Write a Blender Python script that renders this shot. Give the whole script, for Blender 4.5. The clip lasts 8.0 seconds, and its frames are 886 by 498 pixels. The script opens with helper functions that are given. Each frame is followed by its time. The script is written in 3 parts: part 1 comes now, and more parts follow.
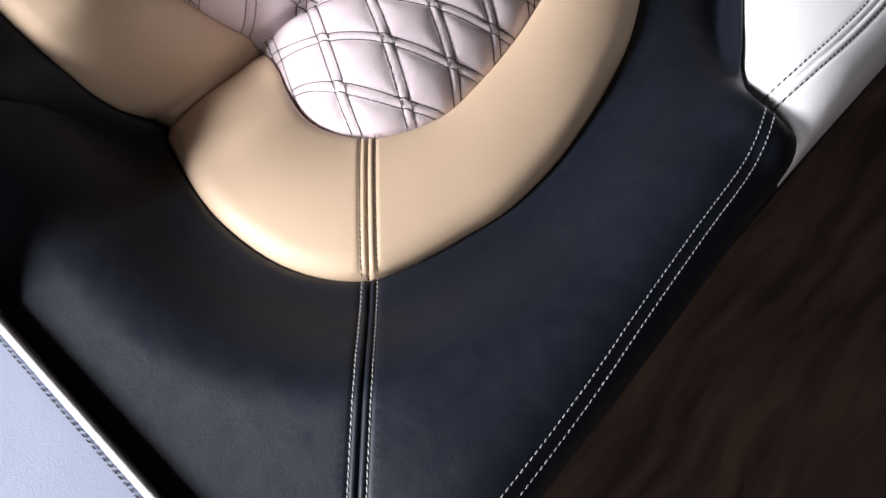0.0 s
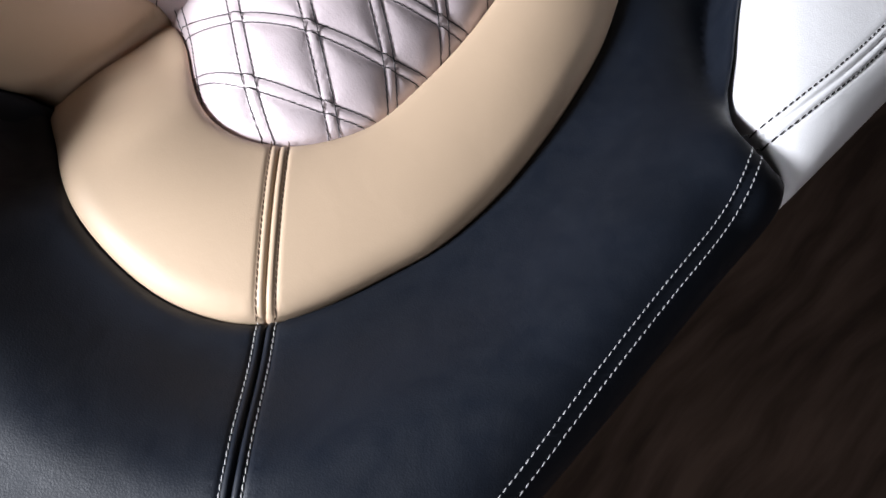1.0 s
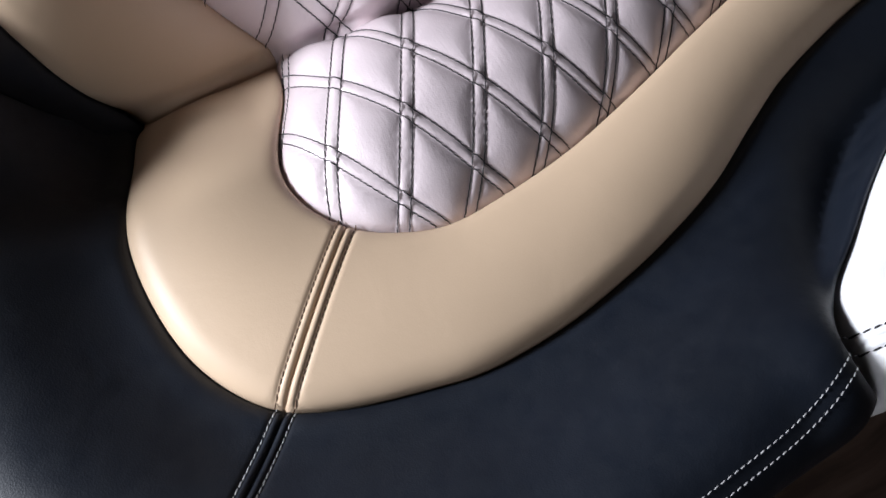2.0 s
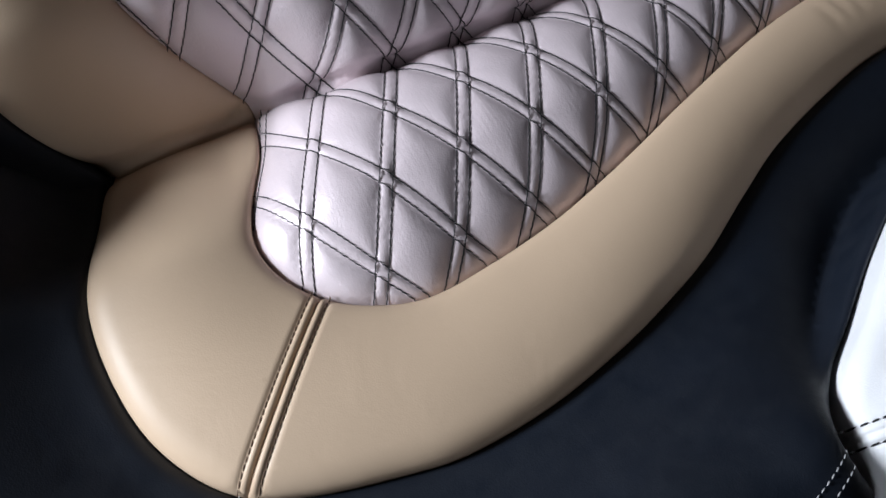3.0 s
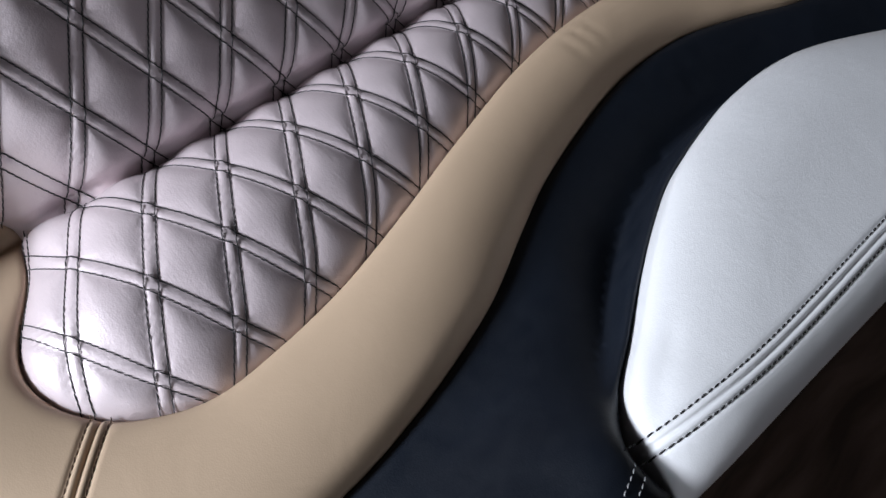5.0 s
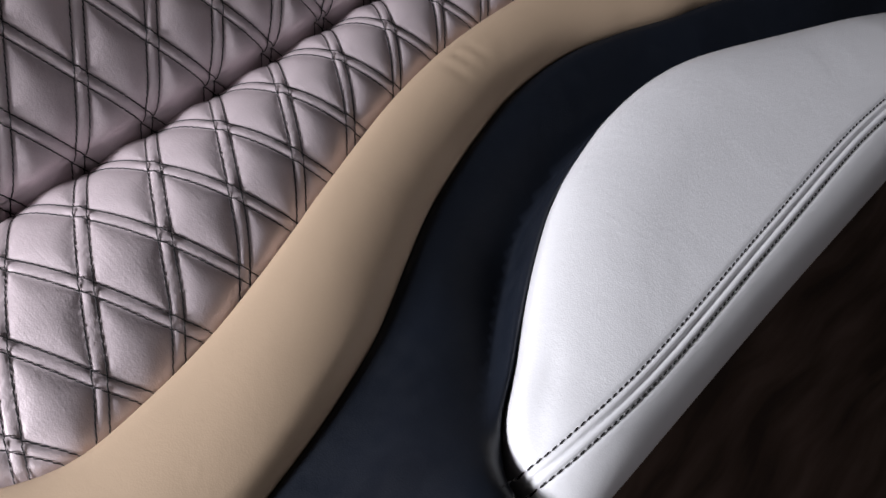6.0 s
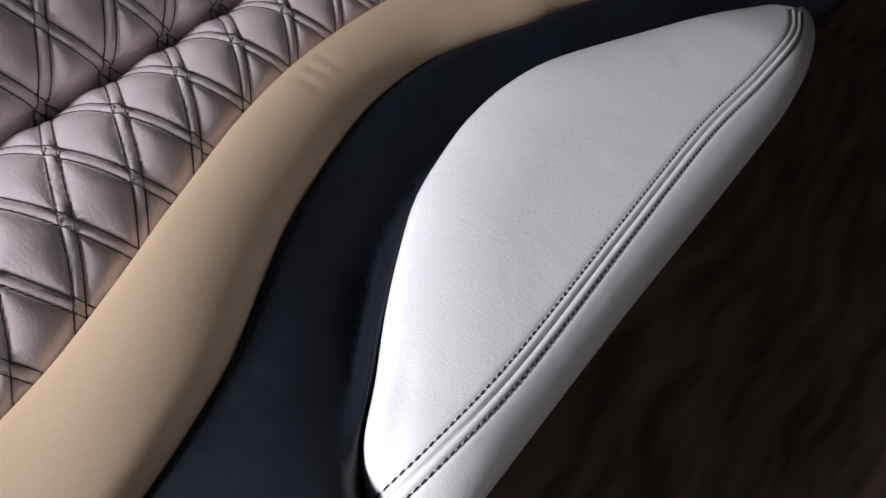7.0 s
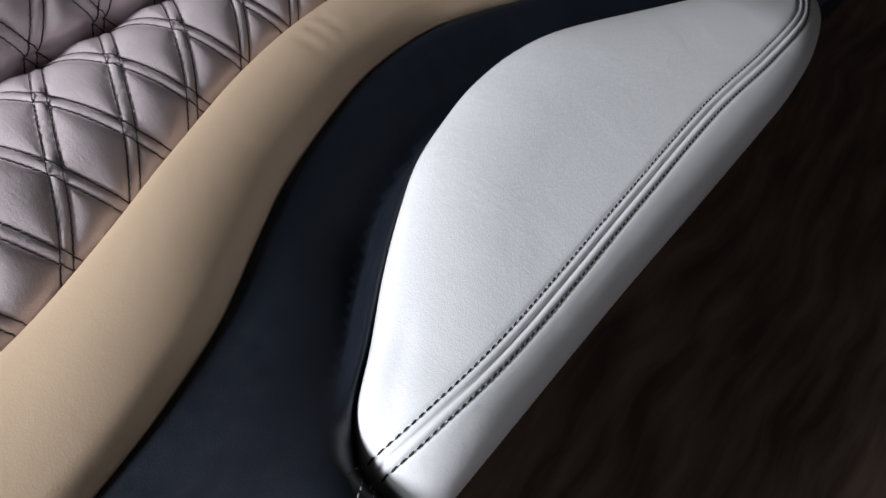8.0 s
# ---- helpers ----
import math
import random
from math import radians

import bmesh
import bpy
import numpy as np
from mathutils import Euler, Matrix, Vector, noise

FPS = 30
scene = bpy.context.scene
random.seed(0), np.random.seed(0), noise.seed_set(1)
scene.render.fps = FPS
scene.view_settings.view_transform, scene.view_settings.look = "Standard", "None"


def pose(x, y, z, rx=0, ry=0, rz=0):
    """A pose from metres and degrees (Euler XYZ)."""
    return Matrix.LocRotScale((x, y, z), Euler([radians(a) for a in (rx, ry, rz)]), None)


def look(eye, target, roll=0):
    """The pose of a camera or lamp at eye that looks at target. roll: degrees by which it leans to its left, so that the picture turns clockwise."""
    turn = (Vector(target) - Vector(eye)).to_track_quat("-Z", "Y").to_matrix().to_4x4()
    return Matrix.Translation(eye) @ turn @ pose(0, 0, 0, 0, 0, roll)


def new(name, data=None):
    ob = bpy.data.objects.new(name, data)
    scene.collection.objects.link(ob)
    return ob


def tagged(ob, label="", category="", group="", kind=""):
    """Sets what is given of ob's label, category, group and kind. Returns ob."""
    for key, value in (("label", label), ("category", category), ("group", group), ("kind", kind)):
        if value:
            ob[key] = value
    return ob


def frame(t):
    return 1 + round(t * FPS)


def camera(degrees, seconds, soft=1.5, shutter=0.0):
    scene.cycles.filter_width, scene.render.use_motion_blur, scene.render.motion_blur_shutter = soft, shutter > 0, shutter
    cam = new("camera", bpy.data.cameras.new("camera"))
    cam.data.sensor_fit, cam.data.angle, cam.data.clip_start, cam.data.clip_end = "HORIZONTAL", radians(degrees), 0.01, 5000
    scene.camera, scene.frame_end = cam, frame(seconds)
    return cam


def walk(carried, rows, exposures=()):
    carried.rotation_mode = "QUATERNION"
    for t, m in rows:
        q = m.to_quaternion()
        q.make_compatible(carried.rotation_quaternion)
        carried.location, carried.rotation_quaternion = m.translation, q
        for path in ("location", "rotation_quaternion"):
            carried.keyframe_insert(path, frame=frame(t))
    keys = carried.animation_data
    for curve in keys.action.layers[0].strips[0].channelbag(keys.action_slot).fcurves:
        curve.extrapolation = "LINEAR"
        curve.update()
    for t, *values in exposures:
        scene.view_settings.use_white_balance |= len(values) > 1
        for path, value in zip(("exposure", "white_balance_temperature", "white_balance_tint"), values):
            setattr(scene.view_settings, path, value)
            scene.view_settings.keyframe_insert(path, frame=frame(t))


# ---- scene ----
cam = camera(58.9, 8.0, soft=1.6)
PATH = [
    (0.0, (-0.3030, -0.3410, 0.8820), (0.0425, -0.0260, -0.0020), 0.40),
    (0.5, (-0.2710, -0.3080, 0.8350), (0.0883, -0.0671, -0.0666), 5.40),
    (1.0, (-0.1990, -0.2950, 0.8260), (0.1205, -0.0500, -0.0894), 8.70),
    (1.5, (-0.1530, -0.2790, 0.8240), (0.1084, 0.0328, -0.0895), 5.70),
    (2.8, (-0.1270, -0.2100, 0.8180), (0.1260, 0.1145, -0.0934), 10.60),
    (3.0, (-0.1160, -0.2160, 0.8140), (0.1580, 0.1255, -0.0850), 10.80),
    (3.5, (-0.1000, -0.2180, 0.8160), (0.2279, 0.1184, -0.0668), 14.10),
    (4.0, (-0.0810, -0.2230, 0.8210), (0.2855, 0.0950, -0.0534), 15.80),
    (5.5, (-0.0270, -0.2550, 0.8320), (0.4054, 0.0390, -0.0204), 13.00),
    (6.0, (0.0050, -0.2670, 0.8310), (0.4654, 0.0055, -0.0139), 15.00),
    (6.5, (0.0440, -0.2930, 0.8340), (0.5346, -0.0394, 0.0003), 14.90),
    (7.0, (0.0420, -0.3010, 0.8230), (0.5770, -0.0875, 0.0055), 18.70),
    (7.5, (0.0320, -0.3010, 0.8030), (1.1500, 0.0860, -0.8090), 22.00),
    (8.0, (0.0310, -0.3010, 0.8000), (1.1170, 0.0840, -0.8350), 22.50),
]
EXPOSURES = [(0.0, 0.5, 6800, 14), (1.0, 0.5, 6550, 12), (1.5, 0.4, 6500, 12), (3.5, -0.15, 6150, 8), (5.5, -0.05, 6400, 12), (6.5, 0.05, 6800, 16), (7.5, 0.1, 6600, 12), (8.0, 0.1, 6550, 10)]
walk(cam, [(t, look(eye, target, roll)) for t, eye, target, roll in PATH], EXPOSURES)

from mathutils.geometry import delaunay_2d_cdt

# ---- world and light ----
world = bpy.data.worlds.new("world")
scene.world = world
world.use_nodes = True
wn = world.node_tree.nodes
sky = wn.new("ShaderNodeTexSky")
sky.sky_type = 'NISHITA'
sky.sun_disc = False
sky.sun_elevation = radians(38)
sky.sun_rotation = radians(245)
wn["Background"].inputs["Strength"].default_value = 0.12
world.node_tree.links.new(sky.outputs[0], wn["Background"].inputs[0])

ROOM_X0, ROOM_X1, ROOM_Y0, ROOM_Y1, ROOM_H = -1.5, 2.4, -2.2, 1.7, 2.35
WIN_Y0, WIN_Y1, WIN_Z0, WIN_Z1 = 0.36, 0.84, 0.90, 1.38


def area_light(name, loc, target, sx, sy, power, color):
    lamp = bpy.data.lights.new(name, 'AREA')
    lamp.shape, lamp.size, lamp.size_y, lamp.energy, lamp.color = 'RECTANGLE', sx, sy, power, color
    ob = new(name, lamp)
    ob.matrix_world = look(loc, target)
    return ob


area_light("window_daylight", (ROOM_X0 - 0.03, (WIN_Y0 + WIN_Y1) / 2, (WIN_Z0 + WIN_Z1) / 2), (0.1, -0.1, 0.4),
             0.42, 0.42, 70, (0.90, 0.94, 1.0))

# added fill lamp with its own opening, to lift the floor and front faces
FILL_Y0, FILL_Y1 = -1.60, -0.90
area_light("front_fill", (ROOM_X0 - 0.03, (FILL_Y0 + FILL_Y1) / 2, (WIN_Z0 + WIN_Z1) / 2), (0.2, -0.4, 0.2),
             0.60, 0.45, 5.2, (0.92, 0.95, 1.0))

# ---- materials ----


def material(name, color, rough, spec=0.5, metal=0.0, coat=0.0, coat_rough=0.2, sheen=0.0, mottled=0.08, mottle_scale=6.0,
             grain=0.15, grain_scale=900.0, grain_dist=0.0006, tint=None, sheen_tint=None, wrinkle=0.0, rough_var=0.06, streak=0.0):
    m = bpy.data.materials.new(name)
    m.use_nodes = True
    nt = m.node_tree
    n, l = nt.nodes, nt.links
    b = n["Principled BSDF"]
    co = n.new("ShaderNodeTexCoord")
    big = n.new("ShaderNodeTexNoise")
    big.inputs["Scale"].default_value = mottle_scale
    big.inputs["Detail"].default_value = 5
    l.new(co.outputs["Object"], big.inputs["Vector"])
    ramp = n.new("ShaderNodeMix")
    ramp.data_type = 'RGBA'
    c1 = [c * (1 - mottled) for c in color] + [1]
    c2 = [min(1, c * (1 + mottled)) for c in color] + [1]
    ramp.inputs[6].default_value, ramp.inputs[7].default_value = c1, c2
    l.new(big.outputs["Fac"], ramp.inputs[0])
    l.new(ramp.outputs[2], b.inputs["Base Color"])
    mid = n.new("ShaderNodeTexNoise")
    mid.inputs["Scale"].default_value = mottle_scale * 7
    mid.inputs["Detail"].default_value = 4
    l.new(co.outputs["Object"], mid.inputs["Vector"])
    rr = n.new("ShaderNodeMapRange")
    rr.inputs["To Min"].default_value = max(0.02, rough - rough_var)
    rr.inputs["To Max"].default_value = min(1, rough + rough_var)
    l.new(mid.outputs["Fac"], rr.inputs["Value"])
    l.new(rr.outputs[0], b.inputs["Roughness"])
    cells = n.new("ShaderNodeTexVoronoi")
    cells.inputs["Scale"].default_value = grain_scale
    l.new(co.outputs["Object"], cells.inputs["Vector"])
    bump = n.new("ShaderNodeBump")
    bump.inputs["Strength"].default_value = grain
    bump.inputs["Distance"].default_value = grain_dist
    l.new(cells.outputs["Distance"], bump.inputs["Height"])
    if wrinkle:
        soft = n.new("ShaderNodeTexNoise")
        soft.inputs["Scale"].default_value = 22
        soft.inputs["Detail"].default_value = 3
        soft.inputs["Distortion"].default_value = 0.6
        l.new(co.outputs["Object"], soft.inputs["Vector"])
        fold = n.new("ShaderNodeBump")
        fold.inputs["Strength"].default_value = wrinkle
        fold.inputs["Distance"].default_value = 0.004
        l.new(soft.outputs["Fac"], fold.inputs["Height"])
        l.new(fold.outputs[0], bump.inputs["Normal"])
    last = bump
    if streak:
        mp = n.new("ShaderNodeMapping")
        mp.inputs["Scale"].default_value = (420, 30, 420)
        mp.inputs["Rotation"].default_value = (0, 0, radians(28))
        l.new(co.outputs["Object"], mp.inputs["Vector"])
        hair = n.new("ShaderNodeTexNoise")
        hair.inputs["Scale"].default_value = 1.0
        hair.inputs["Detail"].default_value = 2
        l.new(mp.outputs[0], hair.inputs["Vector"])
        last = n.new("ShaderNodeBump")
        last.inputs["Strength"].default_value = streak
        last.inputs["Distance"].default_value = 0.0005
        l.new(hair.outputs["Fac"], last.inputs["Height"])
        l.new(bump.outputs[0], last.inputs["Normal"])
    l.new(last.outputs[0], b.inputs["Normal"])
    b.inputs["Metallic"].default_value = metal
    b.inputs["Specular IOR Level"].default_value = spec
    b.inputs["Coat Weight"].default_value = coat
    b.inputs["Coat Roughness"].default_value = coat_rough
    b.inputs["Sheen Weight"].default_value = sheen
    b.inputs["Sheen Roughness"].default_value = 0.4
    if tint:
        b.inputs["Specular Tint"].default_value = (*tint, 1)
    if sheen_tint:
        b.inputs["Sheen Tint"].default_value = (*sheen_tint, 1)
    return m


PEARL = material("pearl_leather", (0.69, 0.59, 0.615), 0.42, spec=0.6, metal=0.18, coat=0.12, coat_rough=0.34, mottled=0.05, wrinkle=0.10, streak=0.3)
WHITE = material("white_leather", (0.84, 0.84, 0.86), 0.42, spec=0.5, mottled=0.04, wrinkle=0.15, streak=0.10)
GREY = material("pale_grey_leather", (0.26, 0.29, 0.38), 0.45, spec=0.5, mottled=0.05, wrinkle=0.12)
BEIGE = material("beige_leather", (0.56, 0.415, 0.29), 0.5, spec=0.4, mottled=0.06, wrinkle=0.12, grain=0.07)
BLACK = material("black_leather", (0.0065, 0.0095, 0.0165), 0.54, spec=0.36, mottled=0.5, mottle_scale=9, wrinkle=0.2, rough_var=0.16)
DARK_THREAD = material("dark_thread", (0.012, 0.010, 0.012), 0.7, grain=0.0)
BROWN_THREAD = material("brown_thread", (0.12, 0.07, 0.04), 0.7, grain=0.0)
WHITE_THREAD = material("white_thread", (0.42, 0.42, 0.43), 0.6, grain=0.0)
# for the unseen walls and ceiling, dark so that little light bounces back
SHELL_PAINT = material("shell_paint", (0.045, 0.038, 0.034), 0.9, mottled=0.06, grain=0.1, grain_scale=120)
FLOOR = material("brown_suede", (0.12, 0.079, 0.062), 0.85, spec=0.2, sheen=0.05, mottled=0.2, mottle_scale=5, grain=0.2, grain_scale=700)


def brushed(m, color):
    """Streaks of brushed pile, lighter and darker, running one way."""
    n, l = m.node_tree.nodes, m.node_tree.links
    b = n["Principled BSDF"]
    co = n.new("ShaderNodeTexCoord")
    warp = n.new("ShaderNodeTexNoise")
    warp.inputs["Scale"].default_value = 3.5
    l.new(co.outputs["Object"], warp.inputs["Vector"])
    bend = n.new("ShaderNodeMixRGB")
    bend.blend_type = 'LINEAR_LIGHT'
    bend.inputs[0].default_value = 0.05
    l.new(co.outputs["Object"], bend.inputs[1])
    l.new(warp.outputs["Color"], bend.inputs[2])
    mp = n.new("ShaderNodeMapping")
    mp.inputs["Scale"].default_value = (5, 34, 1)
    mp.inputs["Rotation"].default_value = (0, 0, radians(-12))
    l.new(bend.outputs[0], mp.inputs["Vector"])
    streak = n.new("ShaderNodeTexNoise")
    streak.inputs["Scale"].default_value = 1.0
    streak.inputs["Detail"].default_value = 6
    l.new(mp.outputs[0], streak.inputs["Vector"])
    ramp = n.new("ShaderNodeValToRGB")
    ramp.color_ramp.elements[0].position, ramp.color_ramp.elements[1].position = 0.36, 0.66
    ramp.color_ramp.elements[0].color = (*[c * 0.62 for c in color], 1)
    ramp.color_ramp.elements[1].color = (*[c * 1.5 for c in color], 1)
    l.new(streak.outputs["Fac"], ramp.inputs[0])
    l.new(ramp.outputs[0], b.inputs["Base Color"])
    bump = n.new("ShaderNodeBump")
    bump.inputs["Strength"].default_value = 0.6
    bump.inputs["Distance"].default_value = 0.006
    l.new(streak.outputs["Fac"], bump.inputs["Height"])
    l.new(bump.outputs[0], b.inputs["Normal"])


brushed(FLOOR, (0.12, 0.079, 0.062))
FRAME_PAINT = material("window_paint", (0.75, 0.75, 0.73), 0.5, mottled=0.03)

# ---- helpers for upholstery ----
NODE = (0.008, 0.009)   # one crossing of the quilting
P = 0.36          # height of the seat's top above the floor
STEP_U, STEP_V = 0.0570, 0.0508   # half width and half height of the quilting's diamonds


def spline(points, n=14, closed=False):
    """A smooth curve through a few control points."""
    p = [np.array(q, float) for q in points]
    out = []
    count = len(p) if closed else len(p) - 1
    for i in range(count):
        if closed:
            a, b, c, d = p[i - 1], p[i], p[(i + 1) % len(p)], p[(i + 2) % len(p)]
        else:
            b, c = p[i], p[i + 1]
            a = p[i - 1] if i else 2 * b - c
            d = p[i + 2] if i + 2 < len(p) else 2 * c - b
        for k in range(n):
            t = k / n
            out.append(0.5 * (2 * b + (c - a) * t + (2 * a - 5 * b + 4 * c - d) * t * t + (3 * b - a - 3 * c + d) * t ** 3))
    if not closed:
        out.append(p[-1])
    return np.array(out)


def resample(line, step):
    seg = np.linalg.norm(np.diff(line, axis=0), axis=1)
    s = np.r_[0, np.cumsum(seg)]
    n = max(2, int(round(s[-1] / step)) + 1)
    q = np.linspace(0, s[-1], n)
    return np.c_[np.interp(q, s, line[:, 0]), np.interp(q, s, line[:, 1])]


def offset(line, d):
    t = np.gradient(line, axis=0)
    t /= np.linalg.norm(t, axis=1)[:, None] + 1e-12
    return line + d * np.c_[-t[:, 1], t[:, 0]]


def distance(pts, line):
    """Distance from each point to a polyline."""
    best = np.full(len(pts), 1e9)
    for a, b in zip(line[:-1], line[1:]):
        ab = b - a
        t = np.clip(((pts - a) @ ab) / (ab @ ab + 1e-15), 0, 1)
        best = np.minimum(best, np.linalg.norm(pts - a - t[:, None] * ab, axis=1))
    return best


def inside(pts, poly):
    x, y = pts[:, 0], pts[:, 1]
    odd = np.zeros(len(pts), bool)
    x0, y0 = poly[-1]
    for x1, y1 in poly:
        cross = ((y0 > y) != (y1 > y))
        with np.errstate(divide='ignore', invalid='ignore'):
            odd ^= cross & (x < (x1 - x0) * (y - y0) / (y1 - y0 + 1e-15) + x0)
        x0, y0 = x1, y1
    return odd


def ease(a, b, x):
    t = np.clip((x - a) / (b - a), 0, 1)
    return t * t * (3 - 2 * t)


def roll_off(d, depth, radius):
    """How far a padded edge turns down at a distance d from its seam."""
    t = np.clip(1 - d / radius, 0, 1)
    return -depth * (1 - np.sqrt(np.clip(1 - t * t, 0, 1)))


def seat_map(pts, h):
    return np.c_[pts[:, 0], pts[:, 1], P + h]


LEAN_BACK = radians(51)


def back_map(pts, h):
    x, s = pts[:, 0], pts[:, 1]
    low = ease(0.03, -0.07, x) * (1 - ease(0, 0.10, s))
    y = 0.113 + 0.030 * low + s * math.cos(LEAN_BACK) - h * math.sin(LEAN_BACK)
    z = P - 0.004 - 0.048 * low + s * math.sin(LEAN_BACK) + h * math.cos(LEAN_BACK)
    return np.c_[x, y, z]


def mesh_object(name, verts, faces, mat, parent=None, label=""):
    me = bpy.data.meshes.new(name)
    me.from_pydata([tuple(map(float, v)) for v in verts], [], [tuple(f) for f in faces])
    me.materials.append(mat)
    me.polygons.foreach_set("use_smooth", [True] * len(me.polygons))
    me.update()
    ob = new(name, me)
    if parent:
        ob.parent = parent
    if label:
        tagged(ob, label)
    return ob


def pad(name, outline, height, to_space, mat, parent, label="", step=0.006, points=None, skirt=0.03, seams=(), cell=None):
    """A padded piece of leather: the outline filled with small faces, lifted by height(), with its rim turned in."""
    rim = resample(np.vstack([outline, outline[:1]]), step)[:-1]
    loop = np.vstack([rim, rim[:1]])
    lattice_given = points is not None
    if points is None:
        lo, hi = rim.min(0), rim.max(0)
        gx, gy = np.meshgrid(np.arange(lo[0], hi[0], step), np.arange(lo[1], hi[1], step))
        gx[1::2] += step / 2
        points = np.c_[gx.ravel(), gy.ravel()]
        points = points[distance(points, loop) > 0.0150]
        for d in (0.0010, 0.0024, 0.0044, 0.0072, 0.0108, 0.0148):
            ring = offset(loop, d)
            ring = np.vstack([ring, offset(loop, -d)])
            ring = ring[distance(ring, loop) > 0.93 * d]
            points = np.vstack([points, ring])
        for line in seams:
            fine = resample(line, 0.003)
            points = points[distance(points, fine) > 0.0105]
            points = np.vstack([points] + [offset(fine, d) for d in (0, 0.0012, 0.003, 0.0048, 0.006, 0.0074, 0.0095, -0.0012, -0.003, -0.0048, -0.006, -0.0074, -0.0095)])
    points = points[inside(points, rim)]
    points = points[distance(points, loop) > (step * 0.4 if lattice_given else 0.0008)]
    every = np.vstack([rim, points])
    n = len(rim)
    res = delaunay_2d_cdt([Vector(p) for p in every], [], [list(range(n))], 1, 1e-7)
    flat = np.array([tuple(v) for v in res[0]])
    h = height(flat)
    verts = to_space(flat, h)
    faces = [tuple(f) for f in res[2]]
    edges = {}
    for f in faces:
        for a, b in zip(f, f[1:] + f[:1]):
            edges[(a, b)] = 1
    border = [(a, b) for a, b in edges if (b, a) not in edges]
    low = to_space(flat, h - skirt)
    index = {}
    extra = []
    for a, b in border:
        for k in (a, b):
            if k not in index:
                index[k] = len(verts) + len(extra)
                extra.append(low[k])
    faces += [(b, a, index[a], index[b]) for a, b in border]
    every = np.vstack([verts, np.array(extra)])
    if cell is None:
        return mesh_object(name, every, faces, mat, parent, label)
    # one piece for each diamond of the quilting, with the normals of the whole
    normal = np.zeros_like(every)
    for f in faces:
        q = every[list(f)]
        normal[list(f)] += np.cross(q[1] - q[0], q[2] - q[0])
    normal /= np.linalg.norm(normal, axis=1)[:, None] + 1e-12
    top = {v: k for k, v in index.items()}
    pieces = {}
    first = np.array([[top.get(v, v) for v in f[:3]] for f in faces])
    keys = cell(flat[first].mean(axis=1))
    for f, key in zip(faces, map(tuple, keys.tolist())):
        pieces.setdefault(key, []).append(f)
    for key in sorted(pieces):
        used = sorted({v for f in pieces[key] for v in f})
        where = {v: i for i, v in enumerate(used)}
        ob = mesh_object(name, every[used], [tuple(where[v] for v in f) for f in pieces[key]], mat, parent, label)
        ob.data.normals_split_custom_set_from_vertices([tuple(map(float, normal[v])) for v in used])
    return None


def diamond(p):
    """Which diamond of the quilting each point lies in."""
    x, y = p[:, 0] - NODE[0], p[:, 1] - NODE[1]
    return np.c_[np.floor(x / STEP_U - y / (2 * STEP_V)), np.floor(x / STEP_U + y / (2 * STEP_V))].astype(int)


def stitches(name, line, height, to_space, mat, parent, pitch=0.0048, length=0.0054, thick=0.0010, lift=0.0009, slant=0.12):
    """A run of thread: one small rounded bar a stitch, along a line on the leather."""
    pts = resample(line, pitch)
    if len(pts) < 3:
        return None
    t = np.gradient(pts, axis=0)
    t /= np.linalg.norm(t, axis=1)[:, None] + 1e-12
    nrm = np.c_[-t[:, 1], t[:, 0]]
    t = t + slant * nrm
    a = pts - t * length / 2
    b = pts + t * length / 2
    rings = []
    for q, w in ((a, 0.35), (a * 0.75 + b * 0.25, 1.0), (a * 0.25 + b * 0.75, 1.0), (b, 0.35)):
        h = height(q) + lift
        for side, up in ((-1, -0.6), (-0.6, 0.6), (0.6, 0.6), (1, -0.6)):
            rings.append(to_space(q + nrm * (side * w * thick / 2), h + up * w * thick / 2))
    v = np.stack(rings, 1)          # stitch, 16 corners
    faces = []
    for i in range(len(pts)):
        o = i * 16
        for r in range(3):
            for k in range(4):
                k2 = (k + 1) % 4
                faces.append((o + r * 4 + k, o + r * 4 + k2, o + r * 4 + 4 + k2, o + r * 4 + 4 + k))
        faces.append((o + 3, o + 2, o + 1, o))
        faces.append((o + 12, o + 13, o + 14, o + 15))
    return mesh_object(name, v.reshape(-1, 3), faces, mat, parent)


def tube(name, line, height, to_space, mat, parent, radius):
    """A round cord laid along a line on the leather."""
    axis = to_space(line, height(line) + radius * 0.4)
    t = np.gradient(axis, axis=0)
    t /= np.linalg.norm(t, axis=1)[:, None]
    side = np.cross(t, np.array([0.0, 0.0, 1.0]))
    side /= np.linalg.norm(side, axis=1)[:, None] + 1e-9
    up = np.cross(side, t)
    k = 8
    rings = [axis + radius * (math.cos(a) * side + math.sin(a) * up) for a in np.linspace(0, 2 * math.pi, k, endpoint=False)]
    v = np.stack(rings, 1).reshape(-1, 3)
    n = len(axis)
    faces = [(i * k + j, i * k + (j + 1) % k, (i + 1) * k + (j + 1) % k, (i + 1) * k + j) for i in range(n - 1) for j in range(k)]
    faces += [tuple(range(k))[::-1], tuple((n - 1) * k + j for j in range(k))]
    return mesh_object(name, v, faces, mat, parent)


